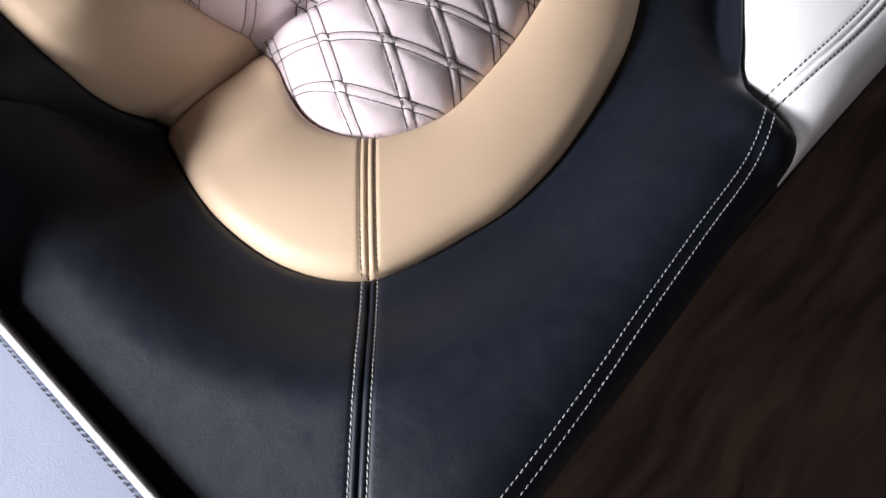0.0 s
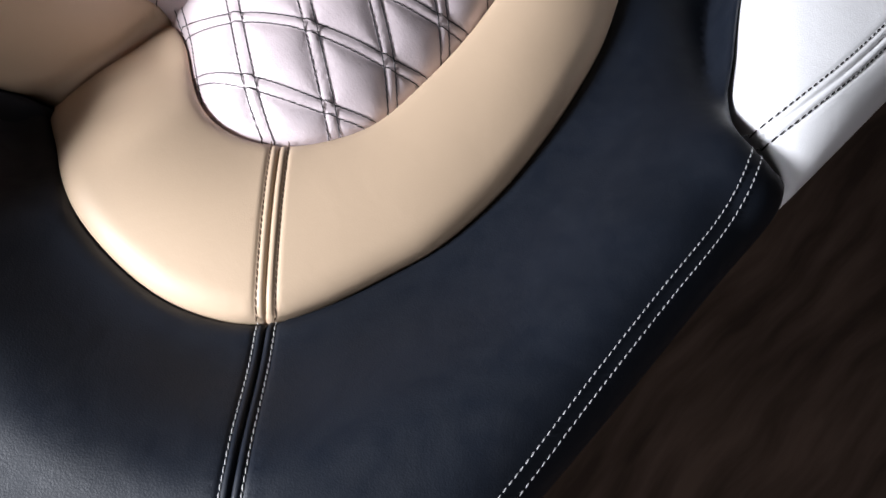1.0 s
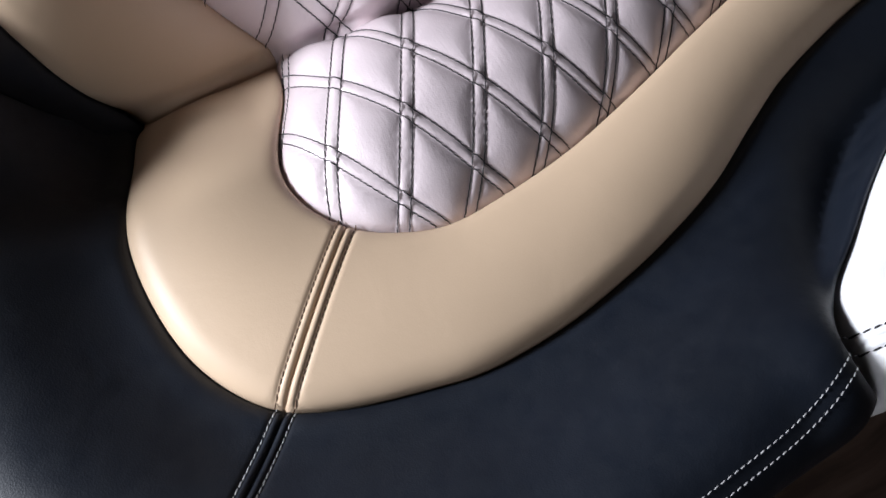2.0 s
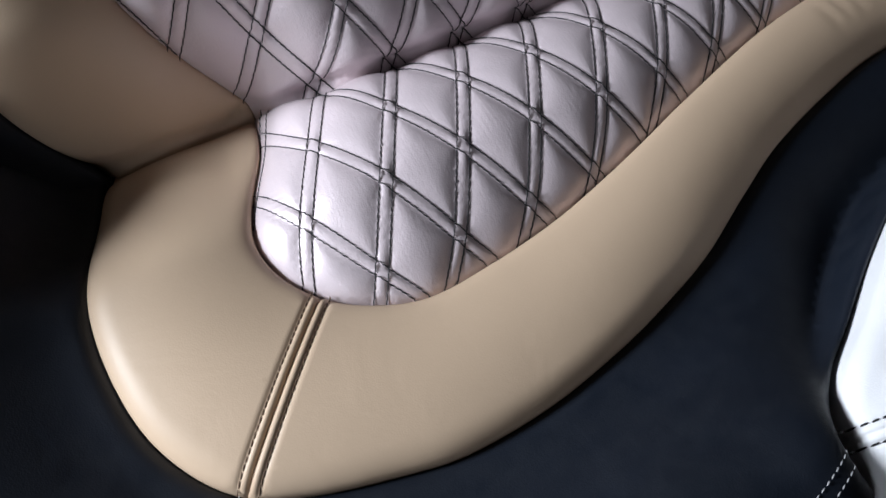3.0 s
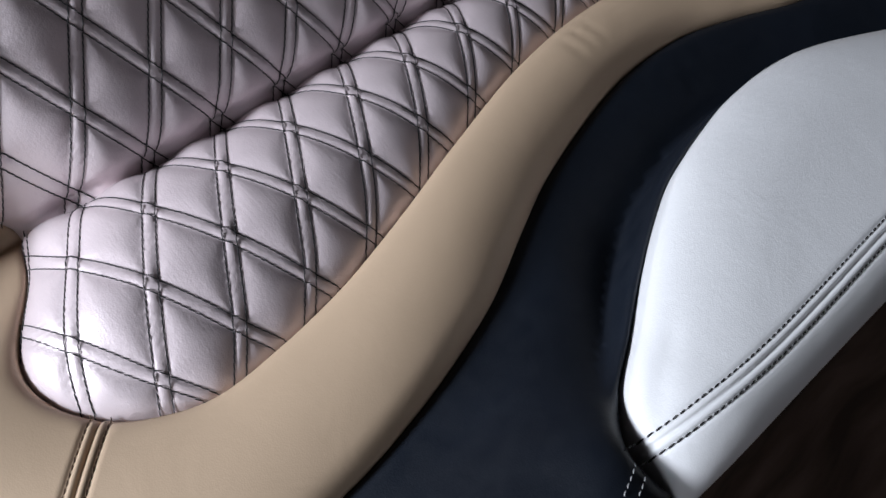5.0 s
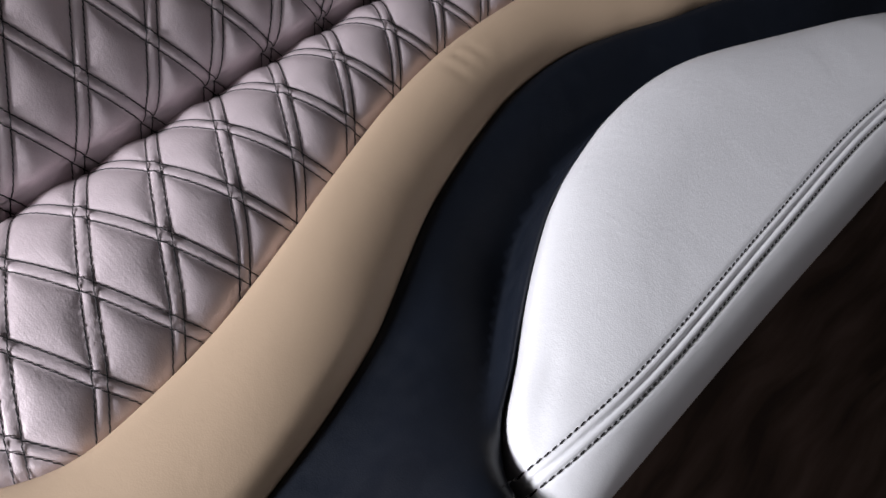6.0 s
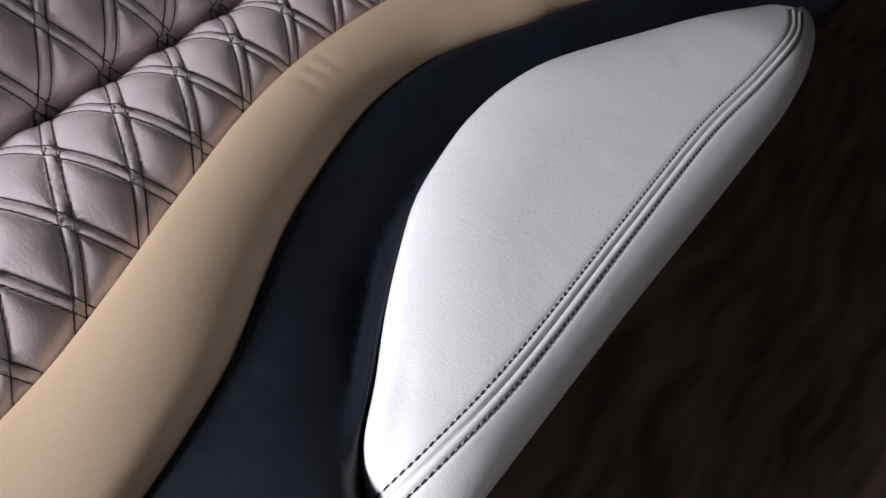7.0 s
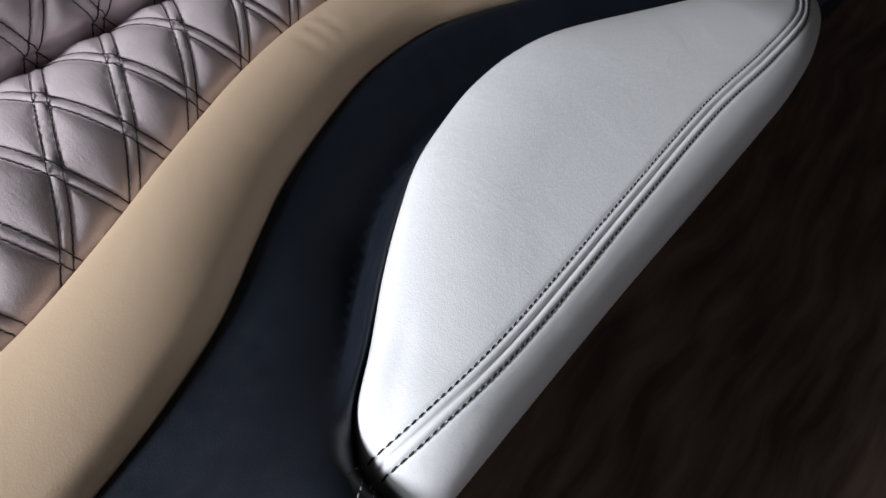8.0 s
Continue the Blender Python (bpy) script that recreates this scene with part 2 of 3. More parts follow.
# ---- outlines on the seat ----
QUILT_FRONT = [(-0.036, 0.145), (-0.046, 0.105), (-0.066, 0.064), (-0.081, 0.024), (-0.078, -0.006), (-0.062, -0.032), (-0.038, -0.051), (0.000, -0.065),
               (0.050, -0.063), (0.105, -0.055), (0.150, -0.044), (0.195, -0.031), (0.245, -0.015), (0.345, 0.013), (0.440, 0.025), (0.557, 0.020),
               (0.700, -0.005), (0.850, -0.035), (1.000, -0.020), (1.090, 0.040), (1.100, 0.130)]
BAND_FRONT = [(-0.154, 0.155), (-0.170, 0.100), (-0.184, 0.052), (-0.192, 0.012), (-0.192, -0.030), (-0.185, -0.068), (-0.169, -0.101), (-0.147, -0.124),
              (-0.112, -0.141), (-0.070, -0.153), (-0.025, -0.162), (0.035, -0.161), (0.095, -0.151), (0.145, -0.138), (0.195, -0.121), (0.253, -0.093),
              (0.305, -0.070), (0.380, -0.048), (0.445, -0.036), (0.515, -0.037), (0.580, -0.052), (0.645, -0.074), (0.700, -0.089), (0.820, -0.130),
              (0.970, -0.130), (1.130, -0.070), (1.210, 0.020), (1.220, 0.130)]
WHITE_BACK = [(0.172, -0.300), (0.170, -0.282), (0.170, -0.260), (0.194, -0.233), (0.233, -0.210), (0.278, -0.182), (0.320, -0.159), (0.358, -0.142),
              (0.402, -0.131), (0.446, -0.124), (0.502, -0.124), (0.560, -0.136), (0.655, -0.175), (0.760, -0.220), (0.828, -0.250)]
WHITE_FRONT = [(0.828, -0.250), (0.848, -0.272), (0.826, -0.297), (0.766, -0.312), (0.690, -0.319), (0.600, -0.318), (0.400, -0.311), (0.172, -0.307)]

quilt_front, band_front = spline(QUILT_FRONT), spline(BAND_FRONT)
white_back, white_front = spline(WHITE_BACK), spline(WHITE_FRONT)


def crease_y(x):
    return 0.113 + 0.030 * ease(0.03, -0.07, x)


def valley(p):
    """The seat falls away towards the back at its rounded end."""
    return -0.052 * ease(0.02, 0.14, p[:, 1]) * ease(0.03, -0.08, p[:, 0])


WRAP, WRAP_REACH = 0.30, 0.034


def edge_table():
    """Distance to the quilting's front edge and the direction away from it, on a grid of 4 mm."""
    gx, gy = np.meshgrid(np.arange(-0.20, 1.24, 0.004), np.arange(-0.16, 0.24, 0.004), indexing='ij')
    p = np.c_[gx.ravel(), gy.ravel()]
    best, near = np.full(len(p), 1e9), np.zeros_like(p)
    line = resample(quilt_front, 0.010)
    for a, b in zip(line[:-1], line[1:]):
        ab = b - a
        t = np.clip(((p - a) @ ab) / (ab @ ab + 1e-15), 0, 1)
        foot = a + t[:, None] * ab
        d = np.linalg.norm(p - foot, axis=1)
        hit = d < best
        best[hit], near[hit] = d[hit], foot[hit]
    side = np.where(inside(p, np.vstack([quilt_front, [(1.1, 0.3), (-0.03, 0.3)]])), 1, -1)
    amount = WRAP * np.clip(WRAP_REACH - best * side, 0, WRAP_REACH) ** 2 / WRAP_REACH
    return ((amount * side / (best + 1e-6))[:, None] * (p - near)).reshape(*gx.shape, 2)


EDGE_TABLE = edge_table()


def laid(p):
    """Where a point of the seat lies on the quilted sheet before it is pulled over the rounded edge."""
    u = np.clip((p[:, 0] + 0.20) / 0.004, 0, EDGE_TABLE.shape[0] - 1.01)
    v = np.clip((p[:, 1] + 0.16) / 0.004, 0, EDGE_TABLE.shape[1] - 1.01)
    i, j = u.astype(int), v.astype(int)
    fu, fv = (u - i)[:, None], (v - j)[:, None]
    near = EDGE_TABLE[i, j] * (1 - fv) + EDGE_TABLE[i, j + 1] * fv
    far = EDGE_TABLE[i + 1, j] * (1 - fv) + EDGE_TABLE[i + 1, j + 1] * fv
    return p - near * (1 - fu) - far * fu


def pulled(q):
    """The way back from laid()."""
    p = q.copy()
    for _ in range(30):
        p = q + (p - laid(p))
    return p


def lattice(p):
    x, y = p[:, 0] - NODE[0], p[:, 1] - NODE[1]
    a = x / STEP_U - y / (2 * STEP_V)
    b = x / STEP_U + y / (2 * STEP_V)
    width = 1 / math.hypot(1 / STEP_U, 0.5 / STEP_V)
    return np.abs(a - np.round(a)) * width, np.abs(b - np.round(b)) * width


HALF_PAIR = 0.0043


def quilted(p):
    """Relief of the quilting: soft diamonds between pairs of stitched lines."""
    da, db = lattice(p)
    d, other = np.minimum(da, db), np.maximum(da, db)
    soft = 1 - np.exp(-np.clip(d - HALF_PAIR, 0, 1) / 0.0095)
    pillow = 0.0044 * soft * (0.75 + 0.25 * (1 - np.exp(-np.clip(other - HALF_PAIR, 0, 1) / 0.008)))
    ridge = 0.0016 * np.clip(1 - (d / HALF_PAIR) ** 2, 0, 1)
    return pillow + ridge - 0.0003 * np.exp(-((d - HALF_PAIR) / 0.0009) ** 2)


def lattice_points(x0, x1, y0, y1):
    """Grid points that follow the quilting's lines."""
    w = 1 / math.hypot(1 / STEP_U, 0.5 / STEP_V)
    half = [0.0, 0.0020, HALF_PAIR - 0.0010, HALF_PAIR, HALF_PAIR + 0.0010, 0.0070, 0.0095, 0.0135, 0.0185]
    offs = sorted({round(s * v / w, 5) for v in half for s in (1, -1)} | {0.5})
    n0, n1 = int(x0 / STEP_U - y1 / (2 * STEP_V)) - 2, int(x1 / STEP_U - y0 / (2 * STEP_V)) + 2
    m0, m1 = int(x0 / STEP_U + y0 / (2 * STEP_V)) - 2, int(x1 / STEP_U + y1 / (2 * STEP_V)) + 2
    a = np.array([i + o for i in range(n0, n1 + 1) for o in offs])
    b = np.array([i + o for i in range(m0, m1 + 1) for o in offs])
    A, B = np.meshgrid(a, b)
    A, B = A.ravel(), B.ravel()
    return np.c_[(A + B) / 2 * STEP_U + NODE[0], (B - A) * STEP_V + NODE[1]]


def quilt_lines(poly, x0, x1, y0, y1, bend=None):
    """The stitched lines of the quilting inside an outline, two for each channel."""
    w = 1 / math.hypot(1 / STEP_U, 0.5 / STEP_V)
    runs = []
    for fam in (0, 1):
        lo = int(x0 / STEP_U - max(abs(y0), abs(y1)) / (2 * STEP_V)) - 3
        hi = int(x1 / STEP_U + max(abs(y0), abs(y1)) / (2 * STEP_V)) + 3
        for i in range(lo, hi + 1):
            for sgn in (-1, 1):
                c = i + sgn * HALF_PAIR / w
                y = np.arange(y0, y1, 0.0015)
                side = (y - NODE[1]) / (2 * STEP_V) * (1 if fam == 0 else -1)
                x = NODE[0] + (c + side) * STEP_U
                q = np.c_[x, y]
                q = q[(x > x0 - 0.03) & (x < x1 + 0.03)]
                if len(q) < 9:
                    continue
                if bend:
                    q = bend(q)
                ok = inside(q, poly)
                q = q[ok]
                if len(q) > 8:
                    runs.append(q)
    return runs


# ---- the floor, and an unseen shell of walls and ceiling added to close in the light ----
def box(name, lo, hi, mat, label="", kind="structure", parent=None, category="", bevel=0.0):
    bm = bmesh.new()
    bmesh.ops.create_cube(bm, size=1)
    for v in bm.verts:
        v.co = Vector([lo[i] + (v.co[i] + 0.5) * (hi[i] - lo[i]) for i in range(3)])
    if bevel:
        bmesh.ops.bevel(bm, geom=bm.edges[:], offset=bevel, segments=2, affect='EDGES')
    me = bpy.data.meshes.new(name)
    bm.to_mesh(me)
    bm.free()
    me.materials.append(mat)
    ob = new(name, me)
    if parent:
        ob.parent = parent
    return tagged(ob, label, category, "", kind if not parent else "")


T = 0.12
box("floor", (ROOM_X0 - T, ROOM_Y0 - T, -0.1), (ROOM_X1 + T, ROOM_Y1 + T, 0), FLOOR, "dark brown floor covering with brushed streaks", category="floor")
box("ceiling", (ROOM_X0 - T, ROOM_Y0 - T, ROOM_H), (ROOM_X1 + T, ROOM_Y1 + T, ROOM_H + 0.1), SHELL_PAINT, "unseen dark ceiling added to close in the light", category="ceiling")
box("wall_north", (ROOM_X0, ROOM_Y1, 0), (ROOM_X1, ROOM_Y1 + T, ROOM_H), SHELL_PAINT, "unseen dark wall added to close in the light", category="wall")
box("wall_east", (ROOM_X1, ROOM_Y0 - T, 0), (ROOM_X1 + T, ROOM_Y1 + T, ROOM_H), SHELL_PAINT, "unseen dark wall added to close in the light", category="wall")


def west_wall():
    """The unseen wall, with the window opening and one added for the fill lamp."""
    ys = [ROOM_Y0 - T, FILL_Y0, FILL_Y1, WIN_Y0, WIN_Y1, ROOM_Y1 + T]
    zs = [0, WIN_Z0, WIN_Z1, ROOM_H]
    bm = bmesh.new()
    for i in range(5):
        for k in range(3):
            if i in (1, 3) and k == 1:
                continue
            for v in bmesh.ops.create_cube(bm, size=1)["verts"]:
                v.co = Vector((ROOM_X0 - T + (v.co.x + 0.5) * T, ys[i] + (v.co.y + 0.5) * (ys[i + 1] - ys[i]), zs[k] + (v.co.z + 0.5) * (zs[k + 1] - zs[k])))
    me = bpy.data.meshes.new("wall_west")
    bm.to_mesh(me)
    bm.free()
    me.materials.append(SHELL_PAINT)
    return tagged(new("wall_west", me), "unseen dark wall with a window opening and an added fill-light opening", "wall", "", "structure")


west_wall()
box("wall_south", (ROOM_X0, ROOM_Y0 - T, 0), (ROOM_X1, ROOM_Y0, ROOM_H), SHELL_PAINT, "unseen dark wall added to close in the light", category="wall")

# ---- the seat ----
seat = new("bench_seat")
seat.location = (0, 0, 0)
tagged(seat, "bench seat in black, beige and white leather with quilted middle", "bench seat")

crease_line = np.c_[np.linspace(-0.36, 1.3, 240), crease_y(np.linspace(-0.36, 1.3, 240))]


def between(line, x0, x1):
    return line[(line[:, 0] > x0) & (line[:, 0] < x1)]


# quilted middle of the seat
quilt_outline = np.vstack([quilt_front, between(crease_line + np.array([0, 0.012]), -0.033, 1.098)[::-1]])
crease_part = between(crease_line, -0.08, 1.14)


def quilt_height(p):
    y = p[:, 1]
    d_front, d_back = distance(p, quilt_front), distance(p, crease_part)
    behind = y > crease_y(p[:, 0])
    width = d_front + d_back + 1e-9
    dome = -0.0145 + 0.034 * np.clip(width / 0.178, 0, 1) ** 0.5 * (1 - (2 * d_front / width - 1) ** 2)
    end = roll_off(d_front, 0.004, 0.012)
    back = np.where(behind, -0.015 - 0.5 * d_back, roll_off(d_back, 0.015, 0.036))
    calm = ease(0.0, 0.012, d_front) * np.where(behind, 0, 1)
    tuft = 0.007 * np.abs(np.sin(math.pi * (p[:, 0] - NODE[0]) / STEP_U)) * np.exp(-d_back / 0.020)
    return dome + end + back + tuft + valley(p) + quilted(laid(p)) * (0.35 + 0.65 * calm)


quilt = pad("quilted_insert", quilt_outline, lambda q: quilt_height(q) - 0.012 - 0.006 * (distance(q, quilt_front) < 0.004), seat_map, PEARL, seat,
            "pearly white diamond-quilted leather", step=0.010)
pad("diamond_panel", quilt_outline, quilt_height, seat_map, PEARL, quilt, step=0.005, points=pulled(lattice_points(-0.1, 1.12, -0.10, 0.16)), cell=lambda c: diamond(laid(c)))
for run in quilt_lines(quilt_outline, -0.1, 1.12, -0.100, 0.145, pulled):
    stitches("stitch_line", run, quilt_height, seat_map, DARK_THREAD, quilt, thick=0.0009, lift=0.0010)

# beige band round the quilting
SEAM_TOP, SEAM_FOOT, SEAM_END = (-0.060, -0.034), (-0.148, -0.124), (-0.355, -0.318)
seam = np.array([SEAM_TOP, (-0.104, -0.079), SEAM_FOOT])
black_seam = np.array([SEAM_FOOT, (-0.216, -0.192), SEAM_END])


def nearest(line, p):
    return int(np.argmin(np.linalg.norm(line - np.array(p), axis=1)))


qi, bi = nearest(quilt_front, SEAM_TOP), nearest(band_front, SEAM_FOOT)
left_beige = np.vstack([band_front[:bi + 1], resample(seam[::-1], 0.01), quilt_front[:qi + 1][::-1], between(crease_line + np.array([0, 0.012]), -0.150, -0.040)[::-1]])
right_beige = np.vstack([quilt_front[qi:][::-1], resample(seam, 0.01), band_front[bi:], between(crease_line + np.array([0, 0.012]), 1.102, 1.218)[::-1]])


def seam_dent(ds):
    """A stitched seam: a groove between two low ridges, and a dent along either row of thread."""
    return (-0.0023 * np.exp(-(ds / 0.0011) ** 2) + 0.0008 * np.exp(-((ds - 0.0032) / 0.0016) ** 2) - 0.0016 * np.exp(-((ds - 0.006) / 0.0014) ** 2))


def beige_height(p):
    d_out, d_in = distance(p, band_front), distance(p, quilt_front)
    width = d_out + d_in
    f = d_in / (width + 1e-9)
    crown = 0.009 * (1 - (2 * f - 1) ** 2)
    tilt = ease(0.06, 0.24, p[:, 0])
    h = -0.008 + crown + roll_off(d_out, 0.010, 0.016) + roll_off(d_in, 0.004, 0.010) + valley(p)
    h += tilt * (0.006 - 0.017 * f ** 1.4)
    behind = p[:, 1] > crease_y(p[:, 0])
    d_back = distance(p, crease_part_long)
    h += np.where(behind, -0.018 - 0.5 * d_back, roll_off(d_back, 0.018, 0.030))
    for cx, cy, w in ((0.395, -0.004, 0.004), (0.410, 0.000, 0.003), (0.425, 0.004, 0.003)):
        h -= 0.0008 * np.exp(-((p[:, 0] - cx + 0.3 * (p[:, 1] - cy)) / w) ** 2) * np.exp(-((p[:, 1] - cy) / 0.014) ** 2)
    return h + seam_dent(distance(p, seam))


crease_part_long = between(crease_line, -0.3, 1.28)
for out in (left_beige, right_beige):
    pad("beige_band", out, beige_height, seat_map, BEIGE, seat, "smooth beige leather", step=0.005, seams=(seam,))
for sgn in (-1, 1):
    stitches("seam_stitch", offset(resample(seam, 0.004), sgn * 0.006), beige_height, seat_map, BROWN_THREAD, seat, pitch=0.0045, length=0.0040, thick=0.001)

# black leather outside the band
X_LEFT = -0.352
FRONT_EDGE = [(-0.352, -0.330), (-0.200, -0.324), (-0.050, -0.318), (0.070, -0.311), (0.140, -0.308), (0.172, -0.300)]
front_edge = spline(FRONT_EDGE)
left_black = np.vstack([[(X_LEFT, 0.156)], np.c_[np.full(40, X_LEFT), np.linspace(0.15, -0.31, 40)], resample(black_seam[::-1], 0.01), band_front[:bi + 1][::-1]])
wi = len(white_back) - 1
right_black = np.vstack([resample(black_seam, 0.01), front_edge[1:], white_back[1:], [(0.90, -0.285), (1.05, -0.305), (1.3, -0.305), (1.45, -0.26), (1.45, 0.125)],
                         between(crease_line + np.array([0, 0.012]), 1.222, 1.44)[::-1], band_front[bi:][::-1]])


def black_height(p):
    x, y = p[:, 0], p[:, 1]
    d_band, d_white = distance(p, band_front), distance(p, white_back)
    bolster = 0.050 * ease(0.002, 0.115, d_band) * (1 - 1.7 * ease(0.12, 0.32, x))
    wing = ease(0.03, 0.22, y) * ease(-0.175, -0.24, x)
    h = -0.016 - 0.009 * ease(0.06, 0.24, x) + bolster + roll_off(d_band, 0.010, 0.012)
    h += roll_off(distance(p, front_edge), 0.034, 0.050)
    h += (1 - wing) * (roll_off(x - X_LEFT, 0.010, 0.012) - 0.015 * ease(-0.20, -0.345, x) + valley(p)) + 0.13 * wing * ease(-0.17, -0.36, x)
    h += 0.010 * ease(0.10, 0.16, x) * ease(-0.2, -0.26, y)
    lip = (1 - ease(0.0, 0.016, d_white)) * ease(-0.302, -0.285, y)
    h = h * (1 - lip) + (0.010 - 0.016 * (1 - ease(0, 0.006, d_white))) * lip
    return h + seam_dent(distance(p, black_seam))


for out in (left_black, right_black):
    pad("black_cover", out, black_height, seat_map, BLACK, seat, "matt black leather", step=0.007, seams=(black_seam,), skirt=0.06)
for sgn in (-1, 1):
    stitches("seam_stitch", offset(resample(black_seam, 0.004), sgn * 0.006), black_height, seat_map, WHITE_THREAD, seat, pitch=0.0045, length=0.0038, thick=0.001)
EDGE_STITCH = [(0.168, -0.260), (0.143, -0.270), (0.099, -0.282), (0.025, -0.288), (-0.053, -0.295), (-0.122, -0.302), (-0.208, -0.307), (-0.33, -0.310)]
edge_stitch = spline(EDGE_STITCH)
for d in (0.0, -0.008):
    stitches("edge_stitch", offset(edge_stitch, -d), black_height, seat_map, WHITE_THREAD, seat, pitch=0.0050, length=0.0034, thick=0.0008)

# white wedge at the front
WHITE_SEAM = [(0.155, -0.262), (0.206, -0.271), (0.285, -0.277), (0.430, -0.276), (0.560, -0.276), (0.660, -0.283), (0.745, -0.284), (0.800, -0.272)]
white_seam = spline(WHITE_SEAM)
white_outline = np.vstack([white_back, white_front[1:]])


def white_height(p):
    h = 0.040 + roll_off(distance(p, white_back), 0.026, 0.070) + roll_off(distance(p, white_front[6:]), 0.034, 0.040)
    h -= 0.012 * ease(0.70, 0.84, p[:, 0])
    for cx, cy, w, l in ((0.212, -0.240, 0.006, 0.020), (0.232, -0.231, 0.005, 0.016), (0.196, -0.249, 0.005, 0.012)):
        u, v = (p[:, 0] - cx) * 0.8 + (p[:, 1] - cy) * 0.6, (p[:, 1] - cy) * 0.8 - (p[:, 0] - cx) * 0.6
        h -= 0.0012 * np.exp(-(u / l) ** 2 - (v / w) ** 2)
    return h + seam_dent(distance(p, white_seam))


wedge = pad("white_wedge", white_outline, white_height, seat_map, WHITE, seat, "white leather wedge with a double-stitched seam", step=0.005, seams=(white_seam,), skirt=0.06)
for sgn in (-1, 1):
    stitches("seam_stitch", offset(white_seam, sgn * 0.006), white_height, seat_map, DARK_THREAD, wedge, pitch=0.0055, length=0.0042, thick=0.0013, lift=0.0013)

# loose thread end at the wedge's tip
thread_line = spline([(0.838, -0.266), (0.850, -0.262), (0.862, -0.268), (0.874, -0.262)], 6)
tube("thread_end", thread_line, lambda q: 0.016 + 0.30 * (q[:, 0] - 0.838), seat_map, WHITE_THREAD, wedge, 0.0006)

# pale grey end piece
end_outline = np.array([(X_LEFT - 0.001, 0.15), (-0.50, 0.15), (-0.50, -0.318), (X_LEFT - 0.001, -0.318)])


def end_height(p):
    return 0.031 + roll_off(X_LEFT - p[:, 0], 0.010, 0.010) + ease(0.03, 0.22, p[:, 1]) * (0.12 + 0.08 * ease(X_LEFT, -0.43, p[:, 0]))


end = pad("grey_end", end_outline, end_height, seat_map, GREY, seat, "pale blue-grey leather end piece", step=0.010)
line = np.c_[np.full(60, X_LEFT - 0.010), np.linspace(0.14, -0.31, 60)]
stitches("edge_stitch", line, end_height, seat_map, DARK_THREAD, end, pitch=0.0055, length=0.0042)
line = np.c_[np.full(60, X_LEFT - 0.004), np.linspace(0.14, -0.31, 60)]
tube("piping", line, end_height, seat_map, WHITE, end, 0.0032)

# seat body under the leather
box("seat_base", (-0.49, -0.295, 0.0), (1.44, 0.30, P - 0.085), BLACK, "black covered base", parent=seat, bevel=0.01)

# ---- the backrest ----
BACK_QUILT = [(-0.034, -0.02), (-0.036, 0.0), (-0.051, 0.024), (-0.070, 0.048), (-0.088, 0.074), (-0.099, 0.105), (-0.085, 0.16), (-0.03, 0.21), (0.08, 0.245),
              (0.3, 0.262), (0.6, 0.262), (0.9, 0.25), (1.05, 0.2), (1.11, 0.12), (1.10, -0.02)]
BACK_BAND = [(-0.150, -0.02), (-0.160, 0.0), (-0.178, 0.024), (-0.192, 0.052), (-0.207, 0.105), (-0.208, 0.180), (-0.18, 0.27), (-0.09, 0.34), (0.08, 0.37), (0.4, 0.38),
             (0.8, 0.37), (1.12, 0.32), (1.22, 0.2), (1.22, -0.02)]
back_quilt, back_band = spline(BACK_QUILT), spline(BACK_BAND)
base_line = np.c_[np.linspace(-0.2, 1.3, 200), np.zeros(200)]


CREASE_ROW = NODE[1] + 2 * STEP_V


def back_cell(p):
    return np.c_[p[:, 0], p[:, 1] + CREASE_ROW]


def back_quilt_height(p):
    d = distance(p, back_quilt)
    h = 0.004 + 0.012 * ease(0, 0.1, d) + roll_off(d, 0.012, 0.02) + roll_off(np.clip(p[:, 1], 0, 1), 0.019, 0.034)
    h += 0.006 * np.abs(np.sin(math.pi * (p[:, 0] - NODE[0]) / STEP_U)) * np.exp(-np.abs(p[:, 1]) / 0.02)
    return h + quilted(back_cell(p)) * (0.35 + 0.65 * ease(0, 0.012, d))


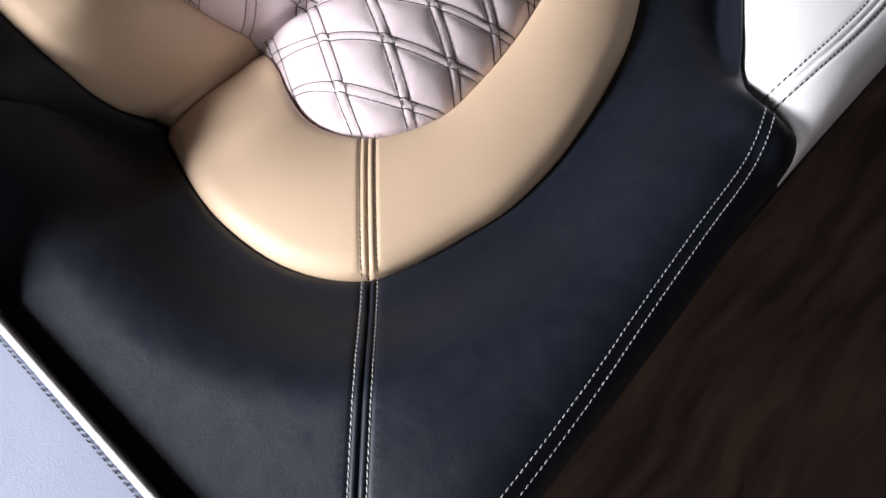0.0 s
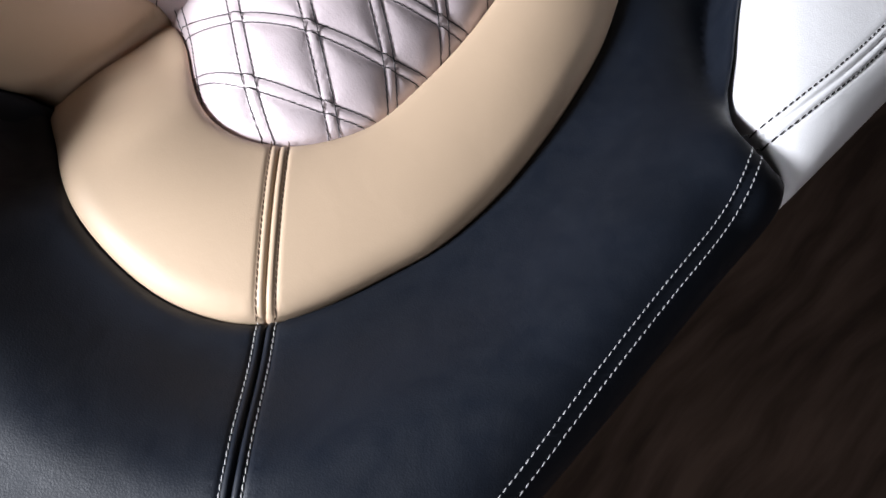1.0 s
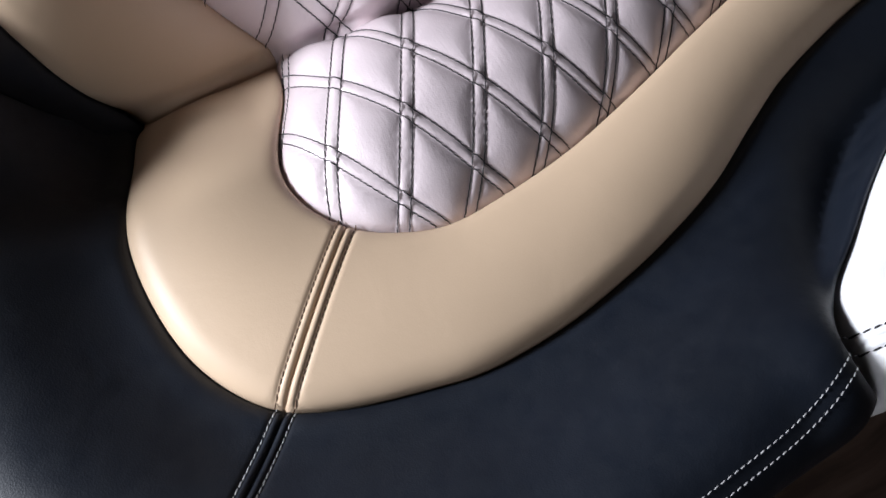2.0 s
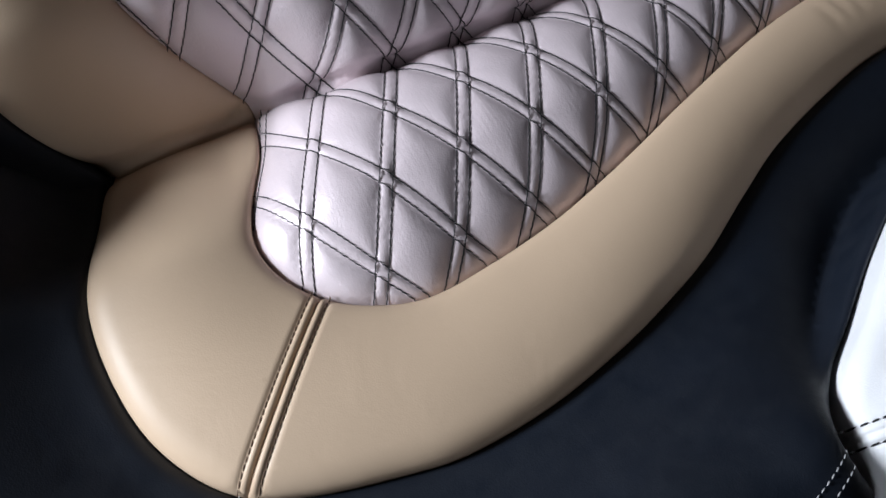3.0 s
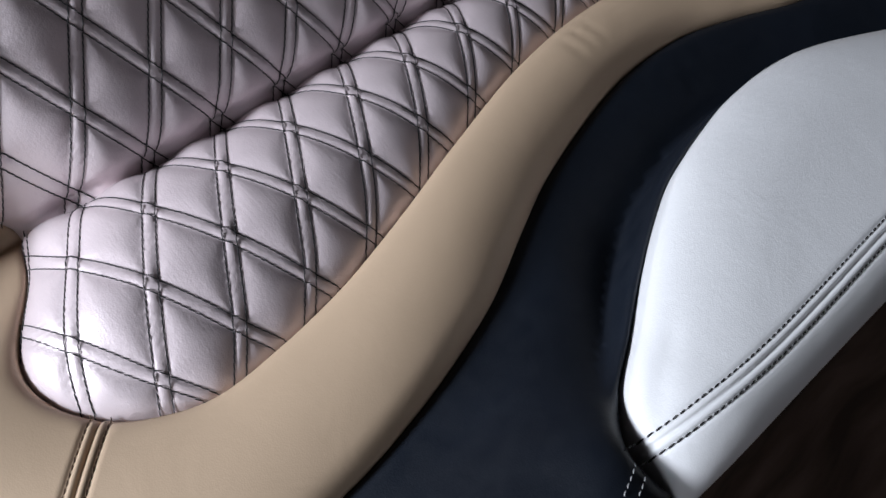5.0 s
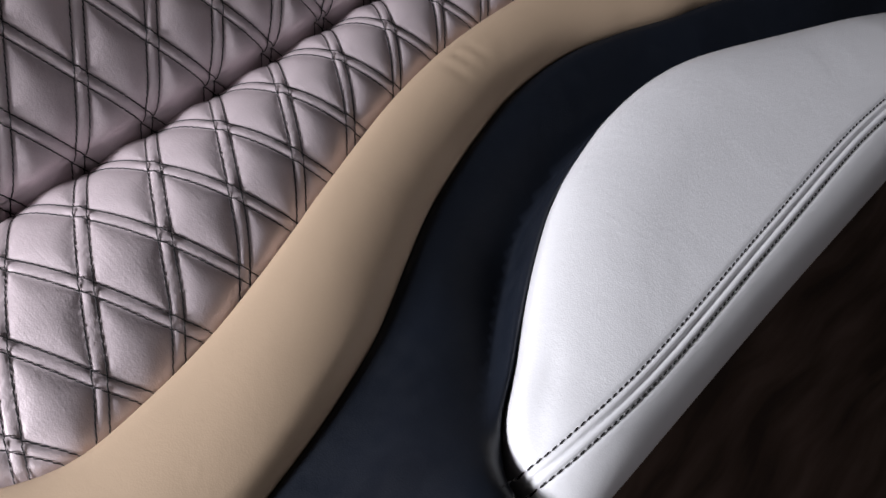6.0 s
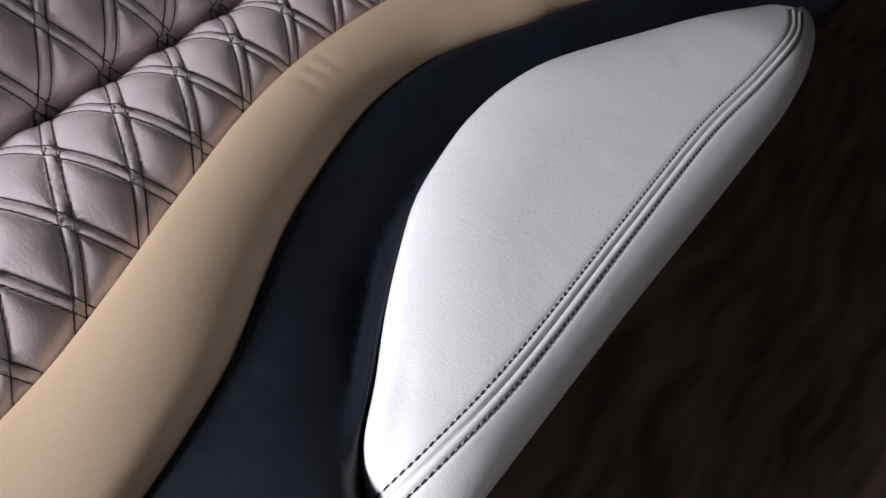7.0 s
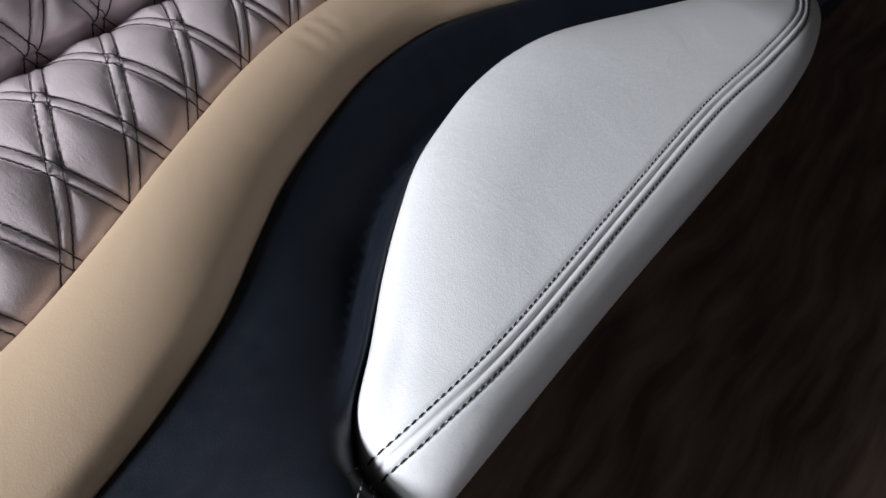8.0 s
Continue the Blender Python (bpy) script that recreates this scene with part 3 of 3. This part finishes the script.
def back_beige_height(p):
    d_out, d_in = distance(p, back_band), distance(p, back_quilt)
    crown = 0.014 * (1 - ((d_out - d_in) / (d_out + d_in + 1e-9)) ** 2)
    return -0.006 + crown + roll_off(d_out, 0.012, 0.016) + roll_off(d_in, 0.004, 0.01) + roll_off(np.clip(p[:, 1], 0, 1), 0.018, 0.028)


def back_black_height(p):
    d = distance(p, back_band)
    return -0.012 + 0.012 * ease(0, 0.06, d) + roll_off(d, 0.006, 0.012)


backrest = new("backrest")
backrest.location = (0, 0, 0)
tagged(backrest, "leaning backrest in diamond-quilted pearly leather with a beige band", "backrest")
back_outline = back_quilt
bq = pad("quilted_insert", back_outline, lambda q: back_quilt_height(q) - 0.012, back_map, PEARL, backrest, "pearly white diamond-quilted leather", step=0.012)
pad("diamond_panel", back_outline, back_quilt_height, back_map, PEARL, bq, step=0.006,
    points=lattice_points(-0.12, 1.12, CREASE_ROW - 0.03, CREASE_ROW + 0.27) - np.array([0, CREASE_ROW]), cell=lambda c: diamond(back_cell(c)))
for run in quilt_lines(back_outline + np.array([0, CREASE_ROW]), -0.12, 1.12, CREASE_ROW - 0.01, CREASE_ROW + 0.265):
    stitches("stitch_line", run - np.array([0, CREASE_ROW]), back_quilt_height, back_map, DARK_THREAD, bq, thick=0.0009, lift=0.0010)
band_back = np.vstack([back_band, back_quilt[::-1]])
pad("beige_band", band_back, back_beige_height, back_map, BEIGE, backrest, "smooth beige leather", step=0.006)
cover_back = np.vstack([[(-0.352, -0.02), (-0.352, 0.45), (1.45, 0.45), (1.45, -0.02)], back_band[::-1]])
pad("black_cover", cover_back, back_black_height, back_map, BLACK, backrest, "matt black leather", step=0.012)


def back_body():
    """The block that carries the backrest's padding."""
    profile = [(0.302, 0.0), (0.58, 0.0), (0.58, 0.69), (0.435, 0.69), (0.175, 0.345), (0.302, 0.30)]
    n = len(profile)
    verts = [(x, y, z) for x in (-0.345, 1.44) for y, z in profile]
    faces = [(i, (i + 1) % n, n + (i + 1) % n, n + i) for i in range(n)] + [tuple(range(n))[::-1], tuple(range(n, 2 * n))]
    ob = mesh_object("back_body", verts, faces, BLACK, backrest, "black covered back")
    ob.data.polygons.foreach_set("use_smooth", [False] * len(ob.data.polygons))


back_body()
